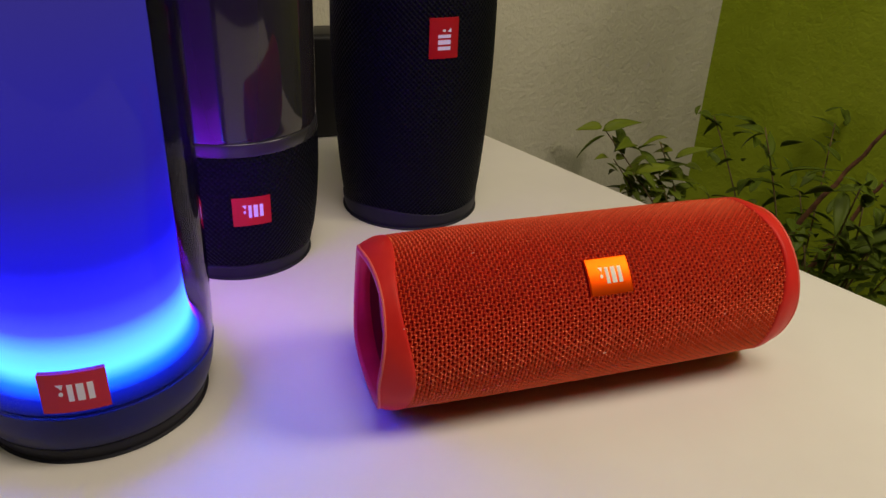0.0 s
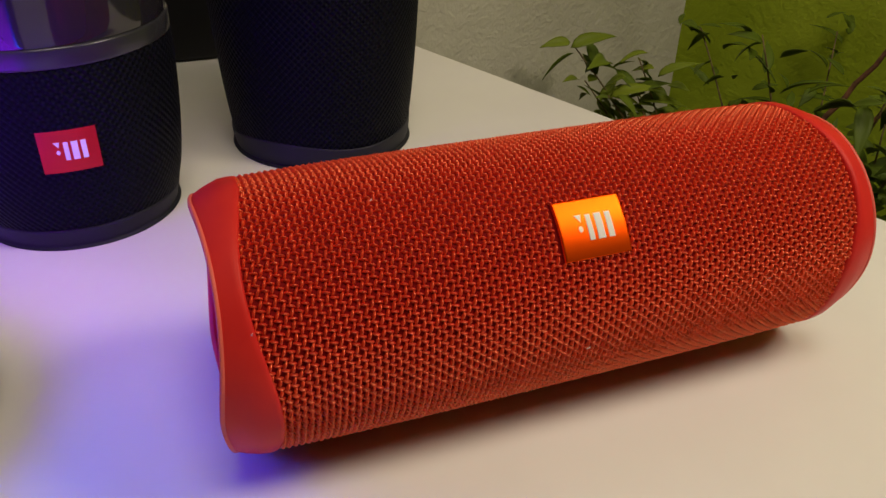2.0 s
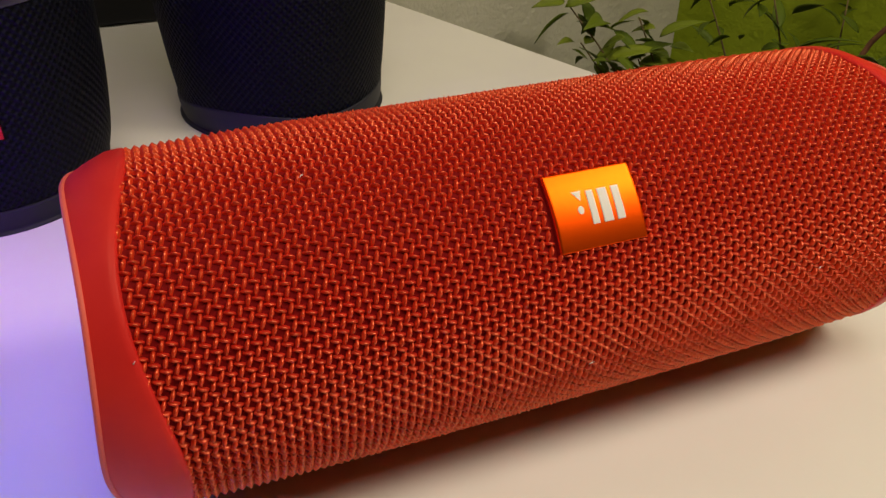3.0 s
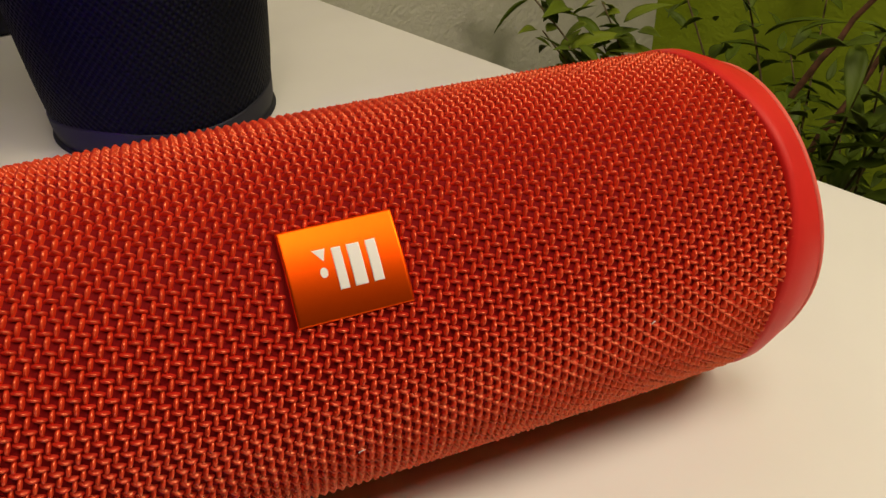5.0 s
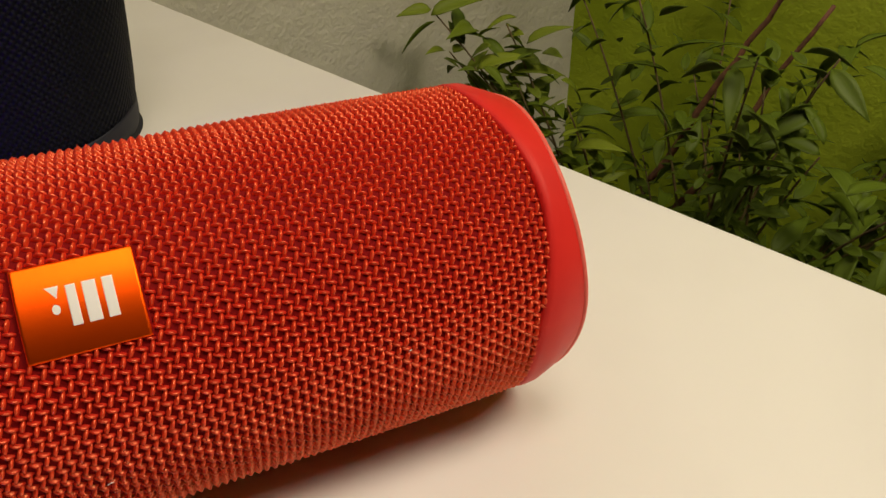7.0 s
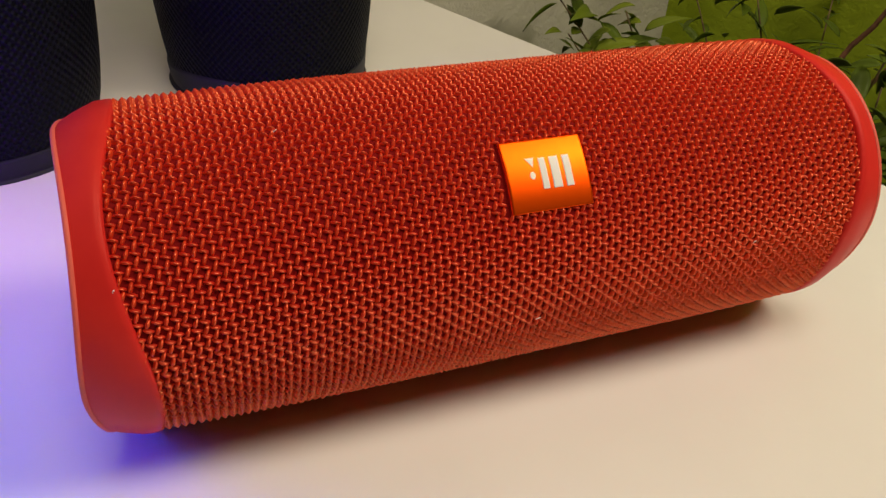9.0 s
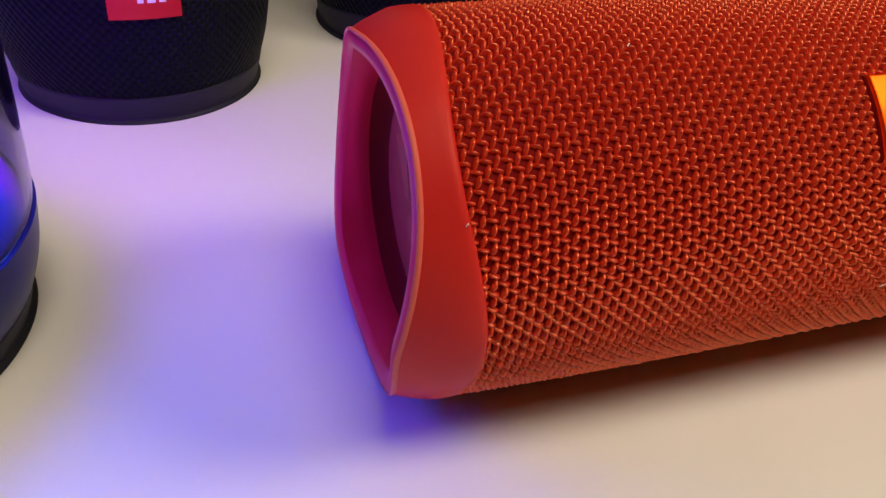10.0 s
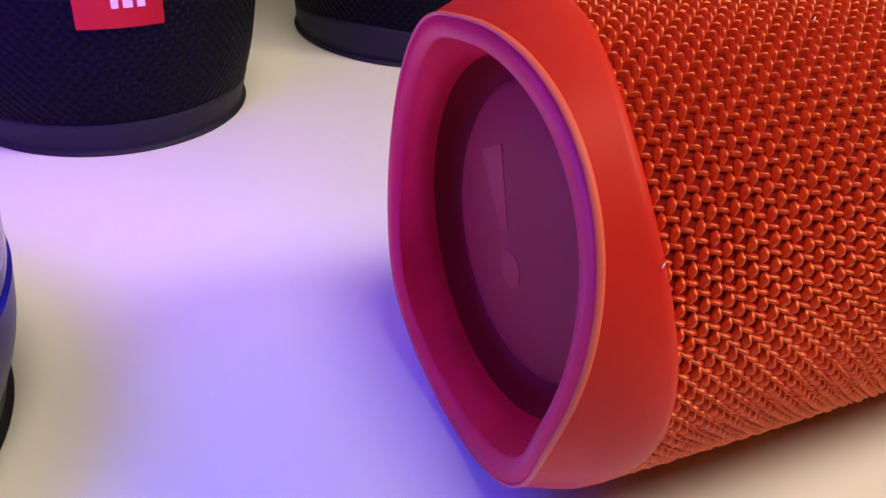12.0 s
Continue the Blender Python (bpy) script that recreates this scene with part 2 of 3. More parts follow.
def smooth_profile(pairs, steps=6):
    """Catmull-Rom through (radius, height) pairs."""
    out = []
    for i in range(len(pairs) - 1):
        p0, p1, p2, p3 = pairs[max(i - 1, 0)], pairs[i], pairs[i + 1], pairs[min(i + 2, len(pairs) - 1)]
        for k in range(steps):
            t = k / steps
            out.append(tuple(0.5 * (2 * p1[c] + (p2[c] - p0[c]) * t + (2 * p0[c] - 5 * p1[c] + 4 * p2[c] - p3[c]) * t * t
                                    + (3 * p1[c] - p0[c] - 3 * p2[c] + p3[c]) * t ** 3) for c in (0, 1)))
    return out + [pairs[-1]]


def tube(points, r0, r1, seg=7):
    bm = bmesh.new()
    rings = []
    for k, p in enumerate(points):
        d = (points[min(k + 1, len(points) - 1)] - points[max(k - 1, 0)]).normalized()
        q = d.to_track_quat("Z", "Y")
        r = r0 + (r1 - r0) * k / (len(points) - 1)
        rings.append([bm.verts.new(p + q @ Vector((r * math.cos(2 * math.pi * i / seg), r * math.sin(2 * math.pi * i / seg), 0))) for i in range(seg)])
    for a, b in zip(rings, rings[1:]):
        for i in range(seg):
            bm.faces.new((a[i], a[(i + 1) % seg], b[(i + 1) % seg], b[i]))
    bm.faces.new(rings[0][::-1])
    bm.faces.new(rings[-1])
    return bm


# ---------------------------------------------------------------- the room
U = Vector((0.926, 0.377, 0))      # along the white wall
D = Vector((0.377, -0.926, 0))     # along the green wall and the table's end
CORNER = Vector((0.502, 0.589, 0))
FLOOR_Z, CEIL_Z = -0.74, 1.80


def slab(name, a, b, c, thick, mat, nz=None):
    """A slab on the parallelogram a, a+b, a+c, thickened along thick."""
    bm = bmesh.new()
    lo = [bm.verts.new(a + k) for k in (Vector((0, 0, 0)), b, b + c, c)]
    hi = [bm.verts.new(v.co + thick) for v in lo]
    bm.faces.new(lo)
    bm.faces.new(hi[::-1])
    for i in range(4):
        bm.faces.new((lo[i], hi[i], hi[(i + 1) % 4], lo[(i + 1) % 4]))
    bmesh.ops.recalc_face_normals(bm, faces=bm.faces[:])
    return part(name, bm, mat, smooth=False)


UP = Vector((0, 0, CEIL_Z - FLOOR_Z))
BASE = Vector((0, 0, FLOOR_Z))
tagged(slab("wall_white", CORNER + BASE - U * 2.6, U * 2.6, UP, -D * 0.12, PLASTER), "rough white plaster wall behind the table", "wall", kind="structure")
tagged(slab("wall_green", CORNER + BASE - D * 0.12, D * 2.92, UP, U * 0.12, GREEN), "rough olive green plaster wall beside the plant", "wall", kind="structure")
tagged(slab("wall_front", CORNER + BASE + D * 2.8 - U * 2.6, U * 2.6, UP, D * 0.12, OTHER), "plain brown painted wall", "wall", kind="structure")
tagged(slab("wall_side", CORNER + BASE - U * 2.6 - D * 0.12, D * 3.04, UP, -U * 0.12, OTHER), "plain brown painted wall", "wall", kind="structure")
tagged(slab("floor", CORNER + BASE - U * 2.72 - D * 0.12, U * 2.84, D * 3.04, Vector((0, 0, -0.1)), FLOOR), "brown wooden floor", "floor", kind="structure")
tagged(slab("ceiling", CORNER + BASE + UP - U * 2.72 - D * 0.12, U * 2.84, D * 3.04, Vector((0, 0, 0.1)), CEILING), "plain pale ceiling", "ceiling", kind="structure")

# ---------------------------------------------------------------- the table
# right end of the table runs through (0.509 - 2.474 x)
END = Vector((0.03, 0.5088 - 2.4744 * 0.03, 0))
wall_gap = (CORNER - END).dot(-D) - 0.012
far_right = END - D * wall_gap
T_LEN, T_DEEP, T_THICK = 1.40, 0.75, 0.028
table = thing("table", far_right - U * T_LEN / 2 + D * T_DEEP / 2 + BASE, "white laminate table top with slim pale legs", "table")
top_bm = box((-T_LEN, -T_DEEP, -T_THICK), (0, 0, 0), 0.0015, 3)
turn = Matrix.Translation(far_right) @ Matrix(((U.x, -D.x, 0, 0), (U.y, -D.y, 0, 0), (0, 0, 1, 0), (0, 0, 0, 1)))
bmesh.ops.transform(top_bm, matrix=turn, verts=top_bm.verts[:])
part("tabletop", top_bm, TABLE, table, "smooth white laminate top")
for lx, ly in itertools.product((-T_LEN + 0.06, -0.06), (-T_DEEP + 0.06, -0.06)):
    leg_bm = box((lx - 0.022, ly - 0.022, FLOOR_Z), (lx + 0.022, ly + 0.022, -T_THICK), 0.003)
    bmesh.ops.transform(leg_bm, matrix=turn, verts=leg_bm.verts[:])
    part("leg", leg_bm, LEG, table)

# ---------------------------------------------------------------- the red speaker
AX = 0.0150          # middle of its length
HZ = 0.0372          # height of its axis
PHI = radians(134)   # the way that the badge faces, counted from straight down over the front


def wave(th):
    """1 where the fabric reaches furthest out, three times round, once over the badge; 0 half-way between."""
    return 0.5 + 0.5 * math.cos(3 * (th - PHI))


def notch(th):
    """Like wave, but with a crisp corner where it falls to 0: the cap's three points."""
    return (math.cos(1.5 * (th - PHI)) ** 2 + 0.015) ** 0.75


def seam_x(th):
    """How far from the middle the fabric meets the cap."""
    return 0.0803 + 0.0044 * wave(th)


def rim_x(th):
    return 0.0922 - 0.0027 * notch(th) + 0.0015 * math.sin(th)


def rim_r(th):
    return 0.0314 + 0.0028 * notch(th)


def body_r(s):
    """Radius at s metres from the middle: a slight barrel."""
    k = abs(s) / 0.083
    return 0.0353 - 0.0008 * k ** 4


def place(s, th, r):
    return Vector((AX + s, -r * math.sin(th), HZ - r * math.cos(th)))


red = thing("portable_speaker", (AX, 0, 0), "red fabric-covered cylindrical speaker lying on the white table", "speaker")
part("sleeve", sheet(144, 40, lambda u, v: place((2 * v - 1) * (seam_x(2 * math.pi * u) + 0.0006), 2 * math.pi * u, body_r((2 * v - 1) * 0.083) - 0.0002)), UNDER, red, "dark red backing under the weave")

# the woven cover: a plain weave, each crossing a rounded yarn
ROWS, CELL_S = 152, 0.00163
B_X0, B_X1, B_T0, B_T1 = 0.0068 - AX, 0.0254 - AX, radians(121.4), radians(145.8)


def woven(name, parent):
    rng = random.Random(5)
    g, h = 7, 6
    s, w = np.meshgrid(np.linspace(-1, 1, g), np.linspace(-1, 1, h), indexing="ij")
    bulge = np.sqrt(np.clip(1 - (0.98 * w) ** 2, 0, 1)) * (1 - 0.95 * s ** 2)
    w = w * np.sqrt(1 - 0.6 * s ** 2)
    quads = np.array([(i * h + j, (i + 1) * h + j, (i + 1) * h + j + 1, i * h + j + 1) for i in range(g - 1) for j in range(h - 1)])
    verts, faces, kinds = [], [], []
    n = 0
    cols = int(0.0845 / CELL_S)
    dth = 2 * math.pi / ROWS
    for j in range(ROWS):
        th = j * dth
        for i in range(-cols, cols + 1):
            sx = i * CELL_S
            if abs(sx) > seam_x(th) + 0.0008:
                continue
            if B_X0 - 0.0001 < sx < B_X1 + 0.0001 and B_T0 - 0.004 < th < B_T1 + 0.004:
                continue
            r = body_r(sx)
            tilt = rng.gauss(0, 0.035)
            if (i + j) % 2 == 0:
                length, width, high, tilt = 0.00134, 0.00043, 0.00152, tilt - 0.32
                ds, dc = w * width, s * length
            else:
                length, width, high, tilt = 0.00124, 0.00044, 0.00136, tilt - 0.30
                ds, dc = s * length, w * width
            ds, dc = ds * math.cos(tilt) - dc * math.sin(tilt), ds * math.sin(tilt) + dc * math.cos(tilt)
            ds, dc = ds + rng.gauss(0, 0.00003), dc + rng.gauss(0, 0.00003)
            rr = r - 0.0006 + bulge * high * rng.uniform(0.93, 1.05)
            tt = th + dc / 0.036
            verts.append(np.stack([AX + sx + ds, -rr * np.sin(tt), HZ - rr * np.cos(tt)], -1).reshape(-1, 3))
            faces.append(quads[:, ::-1] + n)
            kinds.append((i + j) % 2)
            n += g * h
    me = bpy.data.meshes.new(name)
    me.from_pydata(np.concatenate(verts).tolist(), [], np.concatenate(faces).tolist())
    me.polygons.foreach_set("use_smooth", [True] * len(me.polygons))
    me.materials.append(WARP)
    me.materials.append(WEFT)
    me.polygons.foreach_set("material_index", np.repeat(kinds, len(quads)))
    ob = new(name, me)
    ob.parent = parent
    ob.matrix_parent_inverse = parent.matrix_basis.inverted()
    return tagged(ob, "coarse glossy red plain weave", kind="stuff")


woven("woven_cover", red)


def cap(side):
    """Rubber end cap with a wavy seam and rim, a lip, a cup and the radiator in it. side: -1 or 1."""
    def outer(u, v):
        th = 2 * math.pi * u
        a, b, q = seam_x(th), rim_x(th), rim_r(th)
        steps = ((a - 0.0006, 0.0340), (a - 0.0005, 0.0351), (a, 0.0355), (a + 0.0010, 0.0355), (a + 0.30 * (b - a), 0.0353),
                 (a + 0.52 * (b - a), 0.72 * 0.0353 + 0.28 * q), (a + 0.72 * (b - a), 0.45 * 0.0353 + 0.55 * q), (a + 0.88 * (b - a), 0.18 * 0.0353 + 0.82 * q), (b - 0.0004, q + 0.0001), (b, q - 0.0003))
        x, r = steps[round(v * 9)]
        return place(side * x, th, r)

    body = part("end_cap", sheet(144, 9, outer), SILICONE, red, "matte red rubber end cap with a wavy rim")

    def inner(th):
        return rim_r(th) - 0.0030 - 0.0014 * wave(th)

    def lip(u, v):
        th = 2 * math.pi * u
        b, c, q = rim_x(th), inner(th), rim_r(th)
        x, r = ((b, q - 0.0003), (b + 0.0003, q - 0.0007), (b + 0.0002, 0.5 * (q + c)), (b - 0.0002, c + 0.0003), (b - 0.0008, c))[round(v * 4)]
        return place(side * x, th, r)

    part("lip", sheet(144, 4, lip), LIP, body, "paler satin lip round the rim")

    def bead(u, v):
        th = 2 * math.pi * u
        b, q = rim_x(th), rim_r(th)
        a = 2 * math.pi * v
        return place(side * (b - 0.0003 + 0.00055 * math.cos(a)), th, q + 0.0001 + 0.0003 * math.sin(a))

    part("rim_bead", sheet(144, 8, bead), BEAD, body, "thin edge of the rim, coloured pale for light passing through it")

    def cup(u, v):
        th = 2 * math.pi * u
        b, c = rim_x(th) - 0.0008, inner(th)
        x, r = ((b, c), (0.5 * b + 0.5 * 0.0862, min(c, 0.0279)), (0.0862, 0.0270), (0.0853, 0.0265), (0.0840, 0.0263), (0.0835, 0.0262))[round(v * 5)]
        return place(side * x, th, r)

    part("cup", sheet(120, 5, cup), CUP, body, "deep red recess inside the rim")

    def surround(u, v):
        x, r = ((0.0835, 0.0262), (0.0800, 0.0258), (0.0780, 0.0246), (0.0780, 0.0225))[round(v * 3)]
        return place(side * x, 2 * math.pi * u, r)

    part("surround", sheet(96, 3, surround), SURROUND, body, "flexible ring round the radiator, coloured dark for the shade in its groove")

    def disc(u, v):
        x, r = ((0.0782, 0.0226), (0.0796, 0.0224), (0.0806, 0.0212), (0.0812, 0.0150), (0.0813, 0.0080), (0.0813, 0.0))[round(v * 5)]
        return place(side * x, 2 * math.pi * u, r)

    bm = sheet(96, 5, disc)
    bmesh.ops.remove_doubles(bm, verts=bm.verts[:], dist=1e-6)
    rad = part("radiator", bm, RADIATOR, red, "dusky plum metallic bass radiator disc")
    # raised plain marks: a wedge over a dot
    for kind in ("wedge", "dot"):
        bm = bmesh.new()
        if kind == "wedge":
            ring = [(-0.0033, 0.0105), (0.0033, 0.0105), (0.0012, -0.0020), (-0.0012, -0.0020)]
        else:
            ring = [(0.0029 * math.cos(k * math.pi / 10), -0.0082 + 0.0029 * math.sin(k * math.pi / 10)) for k in range(20)]
        ca, sa = math.cos(0.58), math.sin(0.58)
        ring = [(0.006 + y * ca + z * sa, z * ca - y * sa) for y, z in ring]
        lo = [bm.verts.new((AX + side * 0.0800, y, HZ + z)) for y, z in ring]
        hi = [bm.verts.new((AX + side * 0.08138, y, HZ + z)) for y, z in ring]
        bm.faces.new(hi)
        for k in range(len(ring)):
            bm.faces.new((lo[k], lo[(k + 1) % len(ring)], hi[(k + 1) % len(ring)], hi[k]))
        bmesh.ops.recalc_face_normals(bm, faces=bm.faces[:])
        part("raised_mark", bm, RADMARK, rad, smooth=False)


cap(-1)
cap(1)


def curved_plate(s0, s1, t0, t1, r0, r1, edge=0.0002):
    """A plate on the speaker's curve, with eased edges."""
    def top(u, v):
        s, th = s0 + u * (s1 - s0), t0 + v * (t1 - t0)
        d = min(s - s0, s1 - s, (th - t0) * r1, (t1 - th) * r1)
        return place(s, th, r1 - edge * max(0, 1 - d / edge) ** 2)
    us = [0, 0.012, 0.03] + [0.03 + 0.94 * k / 8 for k in range(1, 8)] + [0.97, 0.988, 1]
    n = len(us) - 1
    bm = sheet(n, n, lambda u, v: top(us[round(u * n)], us[round(v * n)]), False)
    rim = [e for e in bm.edges if e.is_boundary]
    out = bmesh.ops.extrude_edge_only(bm, edges=rim)["geom"]
    for v in out:
        if isinstance(v, bmesh.types.BMVert):
            k = Vector((0, v.co.y, v.co.z - HZ))
            k = k * (r0 / k.length)
            v.co.y, v.co.z = k.y, k.z + HZ
    bmesh.ops.recalc_face_normals(bm, faces=bm.faces[:])
    return bm


part("badge_groove", curved_plate(B_X0 - 0.0003, B_X1 + 0.0003, B_T0 - 0.008, B_T1 + 0.008, 0.0345, 0.0356), UNDER, red, "dark recess round the badge")
badge = part("badge", curved_plate(B_X0, B_X1, B_T0, B_T1, 0.0348, 0.0363), ORANGE, red, "bright orange anodised metal badge")


def red_mark(s0, s1, h0, h1):
    """A white stroke on the badge; s along it, h from its lower to its upper edge, both 0 to 1."""
    a, b = B_X0 + s0 * (B_X1 - B_X0), B_X0 + s1 * (B_X1 - B_X0)
    c, d = B_T0 + h0 * (B_T1 - B_T0), B_T0 + h1 * (B_T1 - B_T0)
    part("badge_mark", curved_plate(a, b, c, d, 0.0362, 0.03643, 0.00006), WHITE, badge, "white printed bar")


MARKS = ((0.41, 0.49, 0.29, 0.72), (0.54, 0.65, 0.29, 0.72), (0.70, 0.79, 0.29, 0.72))
for mk in MARKS:
    red_mark(*mk)
WEDGE = ((0.25, 0.73), (0.36, 0.73), (0.33, 0.60))
DOT = [(0.31 + 0.033 * math.cos(k * math.pi / 8), 0.49 + 0.052 * math.sin(k * math.pi / 8)) for k in range(16)]


def prism(outline, low, high):
    """A flat-topped shape raised from low() to high(), both of which take a point of the outline to its place."""
    bm = bmesh.new()
    a, b = [bm.verts.new(low(*p)) for p in outline], [bm.verts.new(high(*p)) for p in outline]
    bm.faces.new(b)
    for k in range(len(a)):
        bm.faces.new((a[k], a[(k + 1) % len(a)], b[(k + 1) % len(b)], b[k]))
    bmesh.ops.recalc_face_normals(bm, faces=bm.faces[:])
    return bm


def on_badge(r):
    return lambda u, v: place(B_X0 + u * (B_X1 - B_X0), B_T0 + v * (B_T1 - B_T0), r)


for outline, words in ((WEDGE, "small white printed wedge"), (DOT, "small white printed dot")):
    part("badge_mark", prism(outline, on_badge(0.0362), on_badge(0.03643)), WHITE, badge, words, smooth=False)
# flecks of lint caught on the weave and the cap
for fs, fth, fr, fl in ((0.0125 - AX, 81.5, 0.0364, 0.0011), (-0.0845, 118, 0.0357, 0.0004), (-0.0905, 96, 0.0330, 0.0004), (0.052, 97, 0.0364, 0.0007), (-0.052, 160, 0.0364, 0.0007)):
    a = place(fs, radians(fth), fr)
    b = place(fs + fl, radians(fth + 0.8), fr + 0.0001)
    part("lint", tube([a, a.lerp(b, 0.5) + Vector((0, 0, 0.00008)), b], 0.00011, 0.00007, 5), WHITE, red, "tiny pale fleck of lint")
# two low feet under it
for fx in (-0.045, 0.045):
    foot_bm = box((AX + fx - 0.012, -0.009, 0.0), (AX + fx + 0.012, 0.009, 0.0035), 0.001)
    part("foot", foot_bm, SILICONE, red)


# ---------------------------------------------------------------- upright speakers
def upright_badge(parent, axis, r, z0, z1, face, width, along=False, mat=None):
    """A thin badge bent round an upright body; face: the heading of its middle, in degrees."""
    half = width / r / 2
    mid = radians(face)

    def plate(a0, a1, b0, b1, r0, r1):
        def top(u, v):
            a = mid + a0 + u * (a1 - a0)
            return Vector((axis[0] + r1 * math.cos(a), axis[1] + r1 * math.sin(a), b0 + v * (b1 - b0)))
        bm = sheet(10, 2, top, False)
        out = bmesh.ops.extrude_edge_only(bm, edges=[e for e in bm.edges if e.is_boundary])["geom"]
        for v in out:
            if isinstance(v, bmesh.types.BMVert):
                k = Vector((v.co.x - axis[0], v.co.y - axis[1], 0))
                k *= r0 / k.length
                v.co.x, v.co.y = axis[0] + k.x, axis[1] + k.y
        bmesh.ops.recalc_face_normals(bm, faces=bm.faces[:])
        return bm

    b = part("badge", plate(-half, half, z0, z1, r - 0.002, r + 0.0005), BADGE, parent, "red badge with white marks", smooth=False)
    for s0, s1, h0, h1 in MARKS:
        if along:
            bm = plate(-half + 2 * half * h0, -half + 2 * half * h1, z1 - s1 * (z1 - z0), z1 - s0 * (z1 - z0), r + 0.0004, r + 0.0007)
        else:
            bm = plate(-half + 2 * half * s0, -half + 2 * half * s1, z0 + h0 * (z1 - z0), z0 + h1 * (z1 - z0), r + 0.0004, r + 0.0007)
        part("badge_mark", bm, WHITE, b, "white printed bar", smooth=False)

    def spot(k):
        def at(u, v):
            u, v = (v, 1 - u) if along else (u, v)
            a = mid - half + 2 * half * u
            return Vector((axis[0] + k * math.cos(a), axis[1] + k * math.sin(a), z0 + v * (z1 - z0)))
        return at

    for outline in (WEDGE, DOT):
        part("badge_mark", prism(outline, spot(r + 0.0002), spot(r + 0.0007)), WHITE, b, smooth=False)


# the lit one
L_AX = (-0.1828, 0.0335)
lit = thing("light_speaker", (*L_AX, 0), "clear-shelled upright speaker glowing blue from within on the table", "speaker")
part("base", turned(smooth_profile([(0.0, 0.0), (0.0400, 0.0), (0.0425, 0.0012), (0.0442, 0.0070)], 5) + [(0.0437, 0.0075)], L_AX), RUBBER, lit, "black rubber base")
part("base_ring", turned([(0.0437, 0.0075), (0.0442, 0.0078)] + smooth_profile([(0.0446, 0.0079), (0.0464, 0.0130), (0.0474, 0.0180), (0.0480, 0.0238), (0.0481, 0.0242)], 6) + [(0.0474, 0.0245), (0.0400, 0.0240), (0.0, 0.0240)], L_AX), NAVY, lit, "smooth dark lower body, coloured navy for the glow bleeding into it")
part("light_core", turned([(0.0, 0.0246), (0.0452, 0.0246)] + smooth_profile([(0.0458, 0.0249), (0.0445, 0.0268), (0.0418, 0.0305), (0.0398, 0.0355), (0.0386, 0.0430), (0.0380, 0.0540)], 6) + [(0.0380, 0.07), (0.0380, 0.1), (0.0380, 0.15), (0.0376, 0.185), (0.035, 0.196), (0.0, 0.198)], L_AX), GLOW, lit, "blue glowing light diffuser, brightest at the bottom")
shell_outer = smooth_profile([(0.0476, 0.0247), (0.0480, 0.029), (0.0485, 0.045), (0.0489, 0.09), (0.0487, 0.15), (0.0480, 0.185), (0.0455, 0.2), (0.0400, 0.2065)], 5)
shell_inner = [(r - 0.0016, z if z < 0.195 else z - 0.0016) for r, z in shell_outer][::-1]
shell = part("clear_shell", turned(shell_outer + [(0.0, 0.2070), (0.0, 0.2054)] + shell_inner + [shell_outer[0]], L_AX), SHELL, lit, "glossy clear smoked outer shell")
shell.visible_shadow = False
upright_badge(lit, L_AX, 0.0487, 0.0285, 0.0450, 268.5, 0.0225)

# the dark one with a glossy upper shell
G_AX = (-0.1130, 0.1504)
gl = thing("glossy_top_speaker", (*G_AX, 0), "black upright speaker with fabric base and glossy dark upper shell", "speaker")
part("base", turned(smooth_profile([(0.0, 0.0), (0.0350, 0.0), (0.0368, 0.0012), (0.0387, 0.0085)], 5) + [(0.0378, 0.0090)], G_AX), RUBBER, gl, "dark rubber base")
part("fabric", turned([(0.0378, 0.0088)] + smooth_profile([(0.0386, 0.0090), (0.0408, 0.018), (0.0428, 0.034), (0.0440, 0.052), (0.0443, 0.0700)], 8) + [(0.0436, 0.0706)], G_AX, 128, True), BLACKWEAVE, gl, "black woven fabric sleeve")
part("band", turned([(0.0432, 0.0704), (0.0441, 0.0708), (0.0443, 0.0716), (0.0443, 0.0768), (0.0440, 0.0775), (0.0430, 0.0777)], G_AX), BAND, gl, "dark satin band")
part("upper_shell", turned(smooth_profile([(0.0428, 0.0776), (0.0436, 0.080), (0.0440, 0.11), (0.0442, 0.17), (0.0430, 0.208), (0.038, 0.2195), (0.020, 0.2235), (0.0, 0.2240)], 5), G_AX), GLOSS, gl, "glossy dark smoked shell")
upright_badge(gl, G_AX, 0.0434, 0.0343, 0.0497, 274.5, 0.0190)

# the tall black one standing on its end
C_AX = (-0.0044, 0.1883)
tall = thing("upright_speaker", (*C_AX, 0), "black fabric cylindrical speaker standing on its end", "speaker")
low_cap = turned(smooth_profile([(0.0, 0.0), (0.0390, 0.0), (0.0408, 0.0012), (0.0418, 0.0045), (0.0423, 0.0105)], 5) + [(0.0400, 0.0112)], C_AX)
for v in low_cap.verts:
    if v.co.z > 0.005:
        v.co.z += 0.0022 * (v.co.z - 0.005) / 0.006 * math.cos(3 * math.atan2(v.co.y - C_AX[1], v.co.x - C_AX[0]) + 0.6)
part("end_cap", low_cap, RUBBER, tall, "dark rubber end cap with a wavy edge")
part("fabric", turned([(0.0390, 0.0060), (0.0412, 0.0070)] + smooth_profile([(0.0419, 0.0110), (0.0435, 0.024), (0.0456, 0.050), (0.0474, 0.085), (0.0478, 0.110), (0.0474, 0.135), (0.0456, 0.170), (0.0435, 0.196), (0.0420, 0.2085)], 8), C_AX, 128, True), BLACKWEAVE, tall, "black woven fabric sleeve")
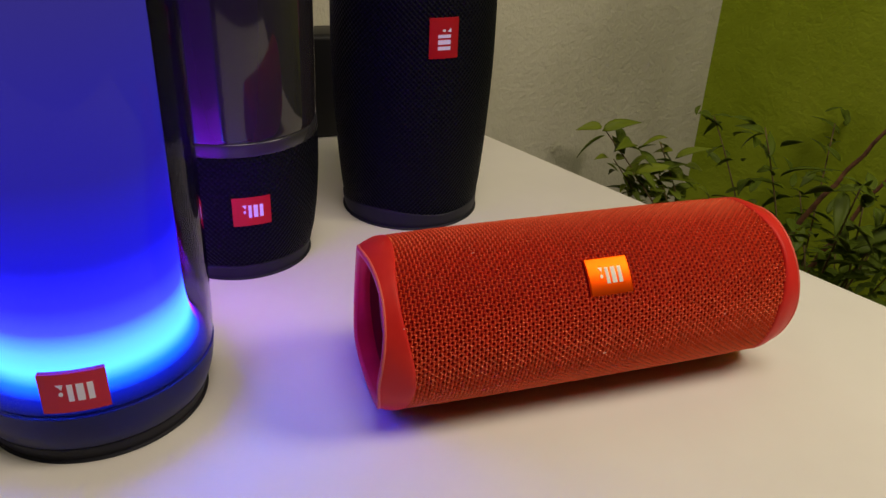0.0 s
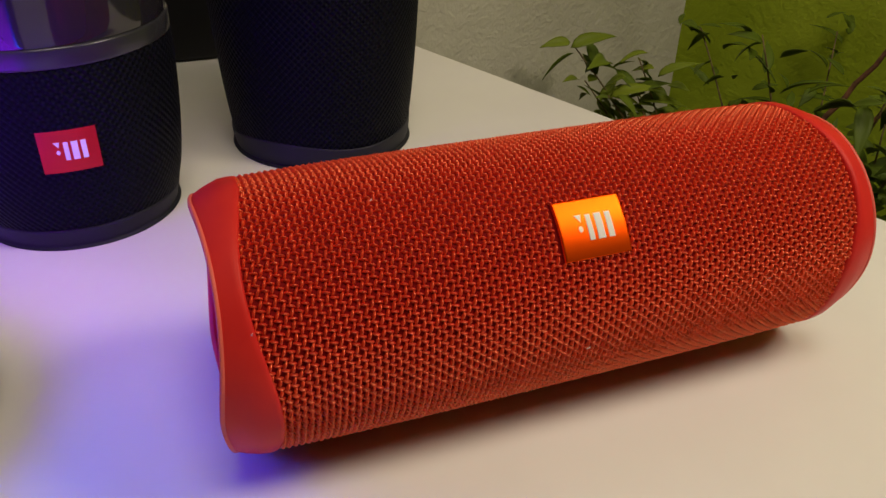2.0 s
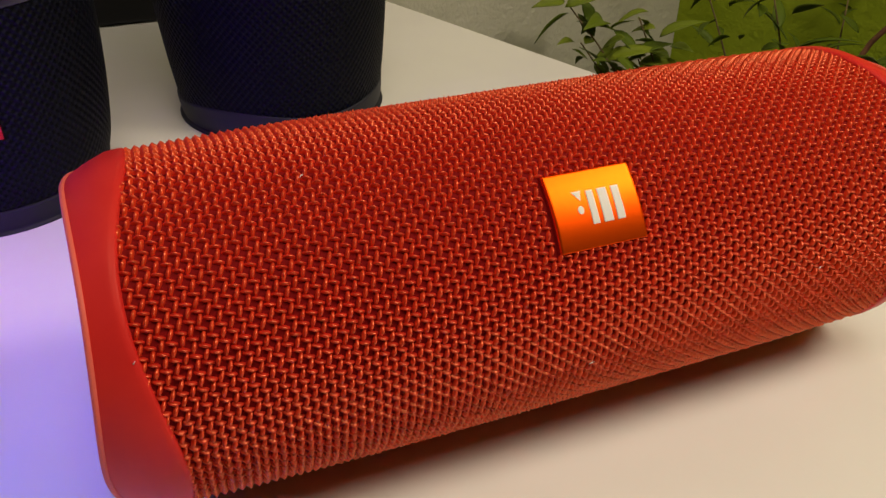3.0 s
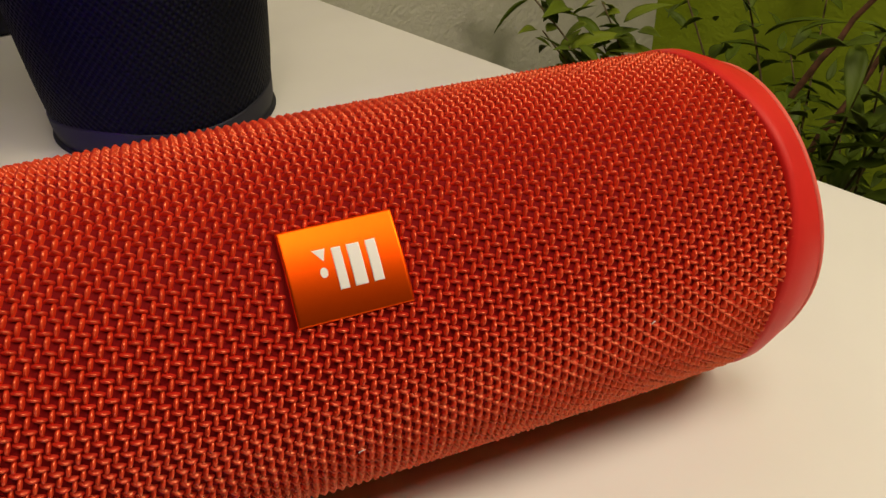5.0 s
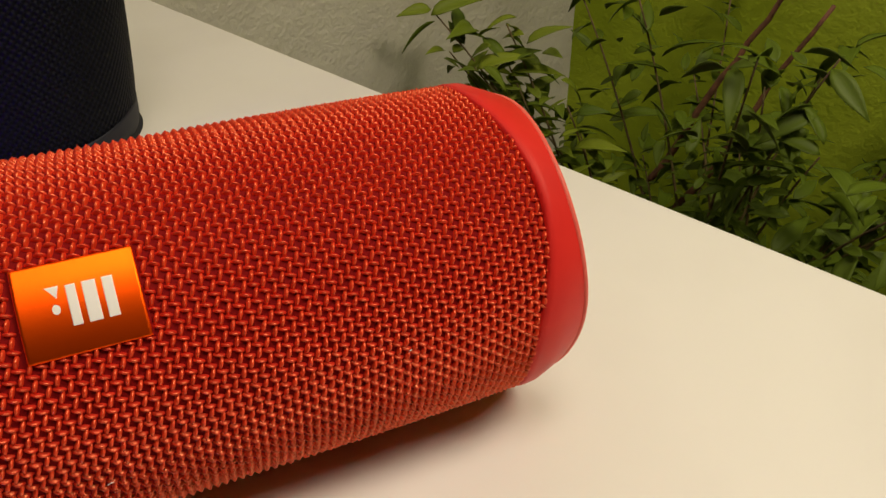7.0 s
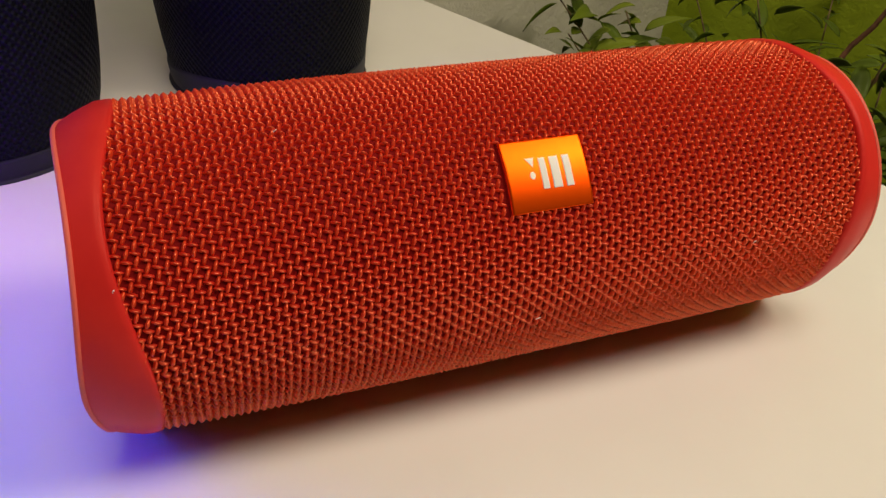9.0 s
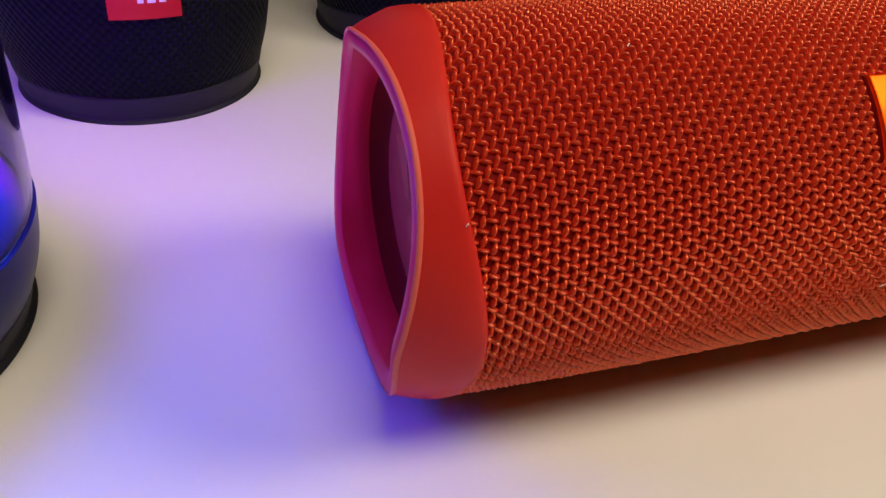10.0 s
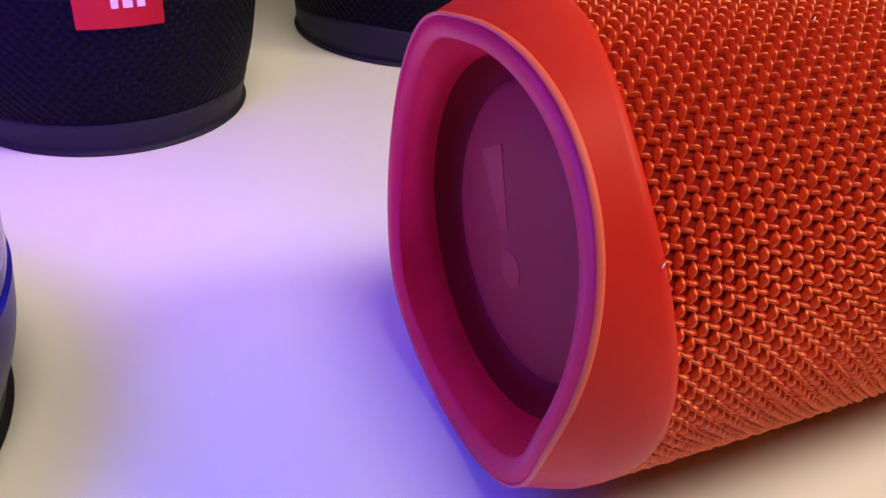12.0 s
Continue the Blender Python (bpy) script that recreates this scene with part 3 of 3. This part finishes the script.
part("end_cap", turned(smooth_profile([(0.0400, 0.2080), (0.0410, 0.2090), (0.0395, 0.2150), (0.0360, 0.2185), (0.030, 0.2195), (0.0, 0.2195)], 5), C_AX), RUBBER, tall, "dark rubber end cap")
upright_badge(tall, C_AX, 0.0478, 0.1050, 0.1265, 274, 0.0164, True)

# the black box behind them
box_bm = box((-0.135, 0.312, 0.0), (-0.020, 0.345, 0.078), 0.004, 3)
case = part("black_box", box_bm, BLACK)
tagged(case, "small plain black box standing behind the speakers", "box")

# ---------------------------------------------------------------- the plant
P_AT = Vector((0.47, 0.30, FLOOR_Z))
plant = thing("potted_plant", P_AT, "leafy green potted plant beside the table", "plant")
pot_prof = [(0.0, 0.0), (0.085, 0.0), (0.09, 0.004), (0.12, 0.24), (0.128, 0.242), (0.130, 0.262), (0.118, 0.264), (0.115, 0.235), (0.0, 0.235)]
part("pot", turned([(r, z + FLOOR_Z) for r, z in pot_prof], P_AT, 48), POT, plant, "grey clay pot", smooth=False)
part("soil", turned([(0.115, FLOOR_Z + 0.236), (0.06, FLOOR_Z + 0.242), (0.0, FLOOR_Z + 0.240)], P_AT, 32), SOIL, plant)


def leaf_mesh(length, width, droop):
    """A pointed leaf, folded along its midrib and drooping."""
    bm = bmesh.new()
    rows = []
    for k in range(8):
        t = k / 7
        w = width * (math.sin(math.pi * min(1, t * 1.02) ** 0.75) ** 0.9 if 0 < k < 7 else 0.03)
        x, z = length * t, -droop * length * t * t
        rows.append([bm.verts.new((x, y, z + abs(y) * 0.35)) for y in (-w, -w * 0.5, 0, w * 0.5, w)])
    for a, b in zip(rows, rows[1:]):
        for i in range(4):
            bm.faces.new((a[i], b[i], b[i + 1], a[i + 1]))
    out = bmesh.ops.extrude_face_region(bm, geom=bm.faces[:])["geom"]
    for v in out:
        if isinstance(v, bmesh.types.BMVert):
            v.co.z -= 0.0004
    bmesh.ops.recalc_face_normals(bm, faces=bm.faces[:])
    return bmesh_data("leaf", bm, LEAF)


LEAVES = [leaf_mesh(0.031, 0.0050, 0.25), leaf_mesh(0.025, 0.0054, 0.45), leaf_mesh(0.022, 0.0040, 0.15), leaf_mesh(0.037, 0.0062, 0.5)]
prng = random.Random(11)
spare = bmesh.new()
leaf_count = 0


def leaf_at(p, heading, pitch, scale):
    """The first 300 leaves are parts of their own; the rest of the foliage is one mesh."""
    global leaf_count
    leaf_count += 1
    m = Matrix.Translation(p) @ Euler((prng.uniform(-0.7, 0.7), -pitch, heading)).to_matrix().to_4x4() @ Matrix.Scale(scale, 4)
    data = prng.choice(LEAVES)
    if leaf_count > 300:
        old = len(spare.verts)
        spare.from_mesh(data)
        spare.verts.ensure_lookup_table()
        for v in spare.verts[old:]:
            v.co = m @ v.co
        return
    ob = new("leaf", data)
    ob.parent = plant
    ob.matrix_parent_inverse = plant.matrix_basis.inverted()
    ob.matrix_basis = m


soil_top = P_AT + Vector((0, 0, 0.24))
# tips of the stems: a low spray before the white wall, the thick of the crown before the green one
TIPS = [Vector((prng.uniform(0.268, 0.375), prng.uniform(0.35, 0.43), prng.uniform(-0.15, -0.055))) for _ in range(7)]
TIPS += [Vector((prng.uniform(0.34, 0.62), prng.uniform(0.06, 0.44), prng.uniform(-0.31, -0.015))) for _ in range(38)]
for tip in TIPS:
    for way in (-D, U):
        over = (tip - CORNER).dot(way) + 0.03
        if over > 0:
            tip = tip - way * over
    start = soil_top + Vector((prng.uniform(-0.05, 0.05), prng.uniform(-0.05, 0.05), -0.01))
    bend = Vector((start.x * 0.55 + tip.x * 0.45, start.y * 0.55 + tip.y * 0.45, start.z * 0.35 + tip.z * 0.65))
    pts = [start.lerp(bend, t).lerp(bend.lerp(tip, t), t) for t in [i / 14 for i in range(15)]]
    part("stem", tube(pts, 0.0020, 0.0006), TWIG, plant)
    for i in range(14, 4, -1):
        for _ in range(4 if i < 14 else 5):
            out = Vector([prng.gauss(0, 0.010) for _ in range(3)])
            leaf_at(pts[i] + out, prng.uniform(0, 2 * math.pi), prng.uniform(-0.5, 1.0), prng.uniform(0.65, 1.2))
# two bare reddish branches that lean out over the leaves
for ends in (((0.470, 0.400, -0.26), (0.487, 0.360, -0.15), (0.499, 0.330, -0.084), (0.512, 0.296, -0.005)), ((0.480, 0.370, -0.26), (0.497, 0.337, -0.196), (0.505, 0.316, -0.130), (0.520, 0.278, -0.045))):
    a, b, c, d = [Vector(e) for e in ends]
    pts = [soil_top.lerp(a, t) for t in (0.0, 0.35, 0.7)] + [a.lerp(b, t / 4) for t in range(4)] + [b.lerp(c, t / 4) for t in range(4)] + [c.lerp(d, t / 4) for t in range(5)]
    pts = [p + Vector([prng.gauss(0, 0.0012) for _ in range(3)]) for p in pts]
    part("branch", tube(pts, 0.0042, 0.0016), BARK, plant, "bare reddish brown branch")
foliage = part("foliage", spare, LEAF, plant, "thick small pointed leaves")
tagged(foliage, kind="stuff")
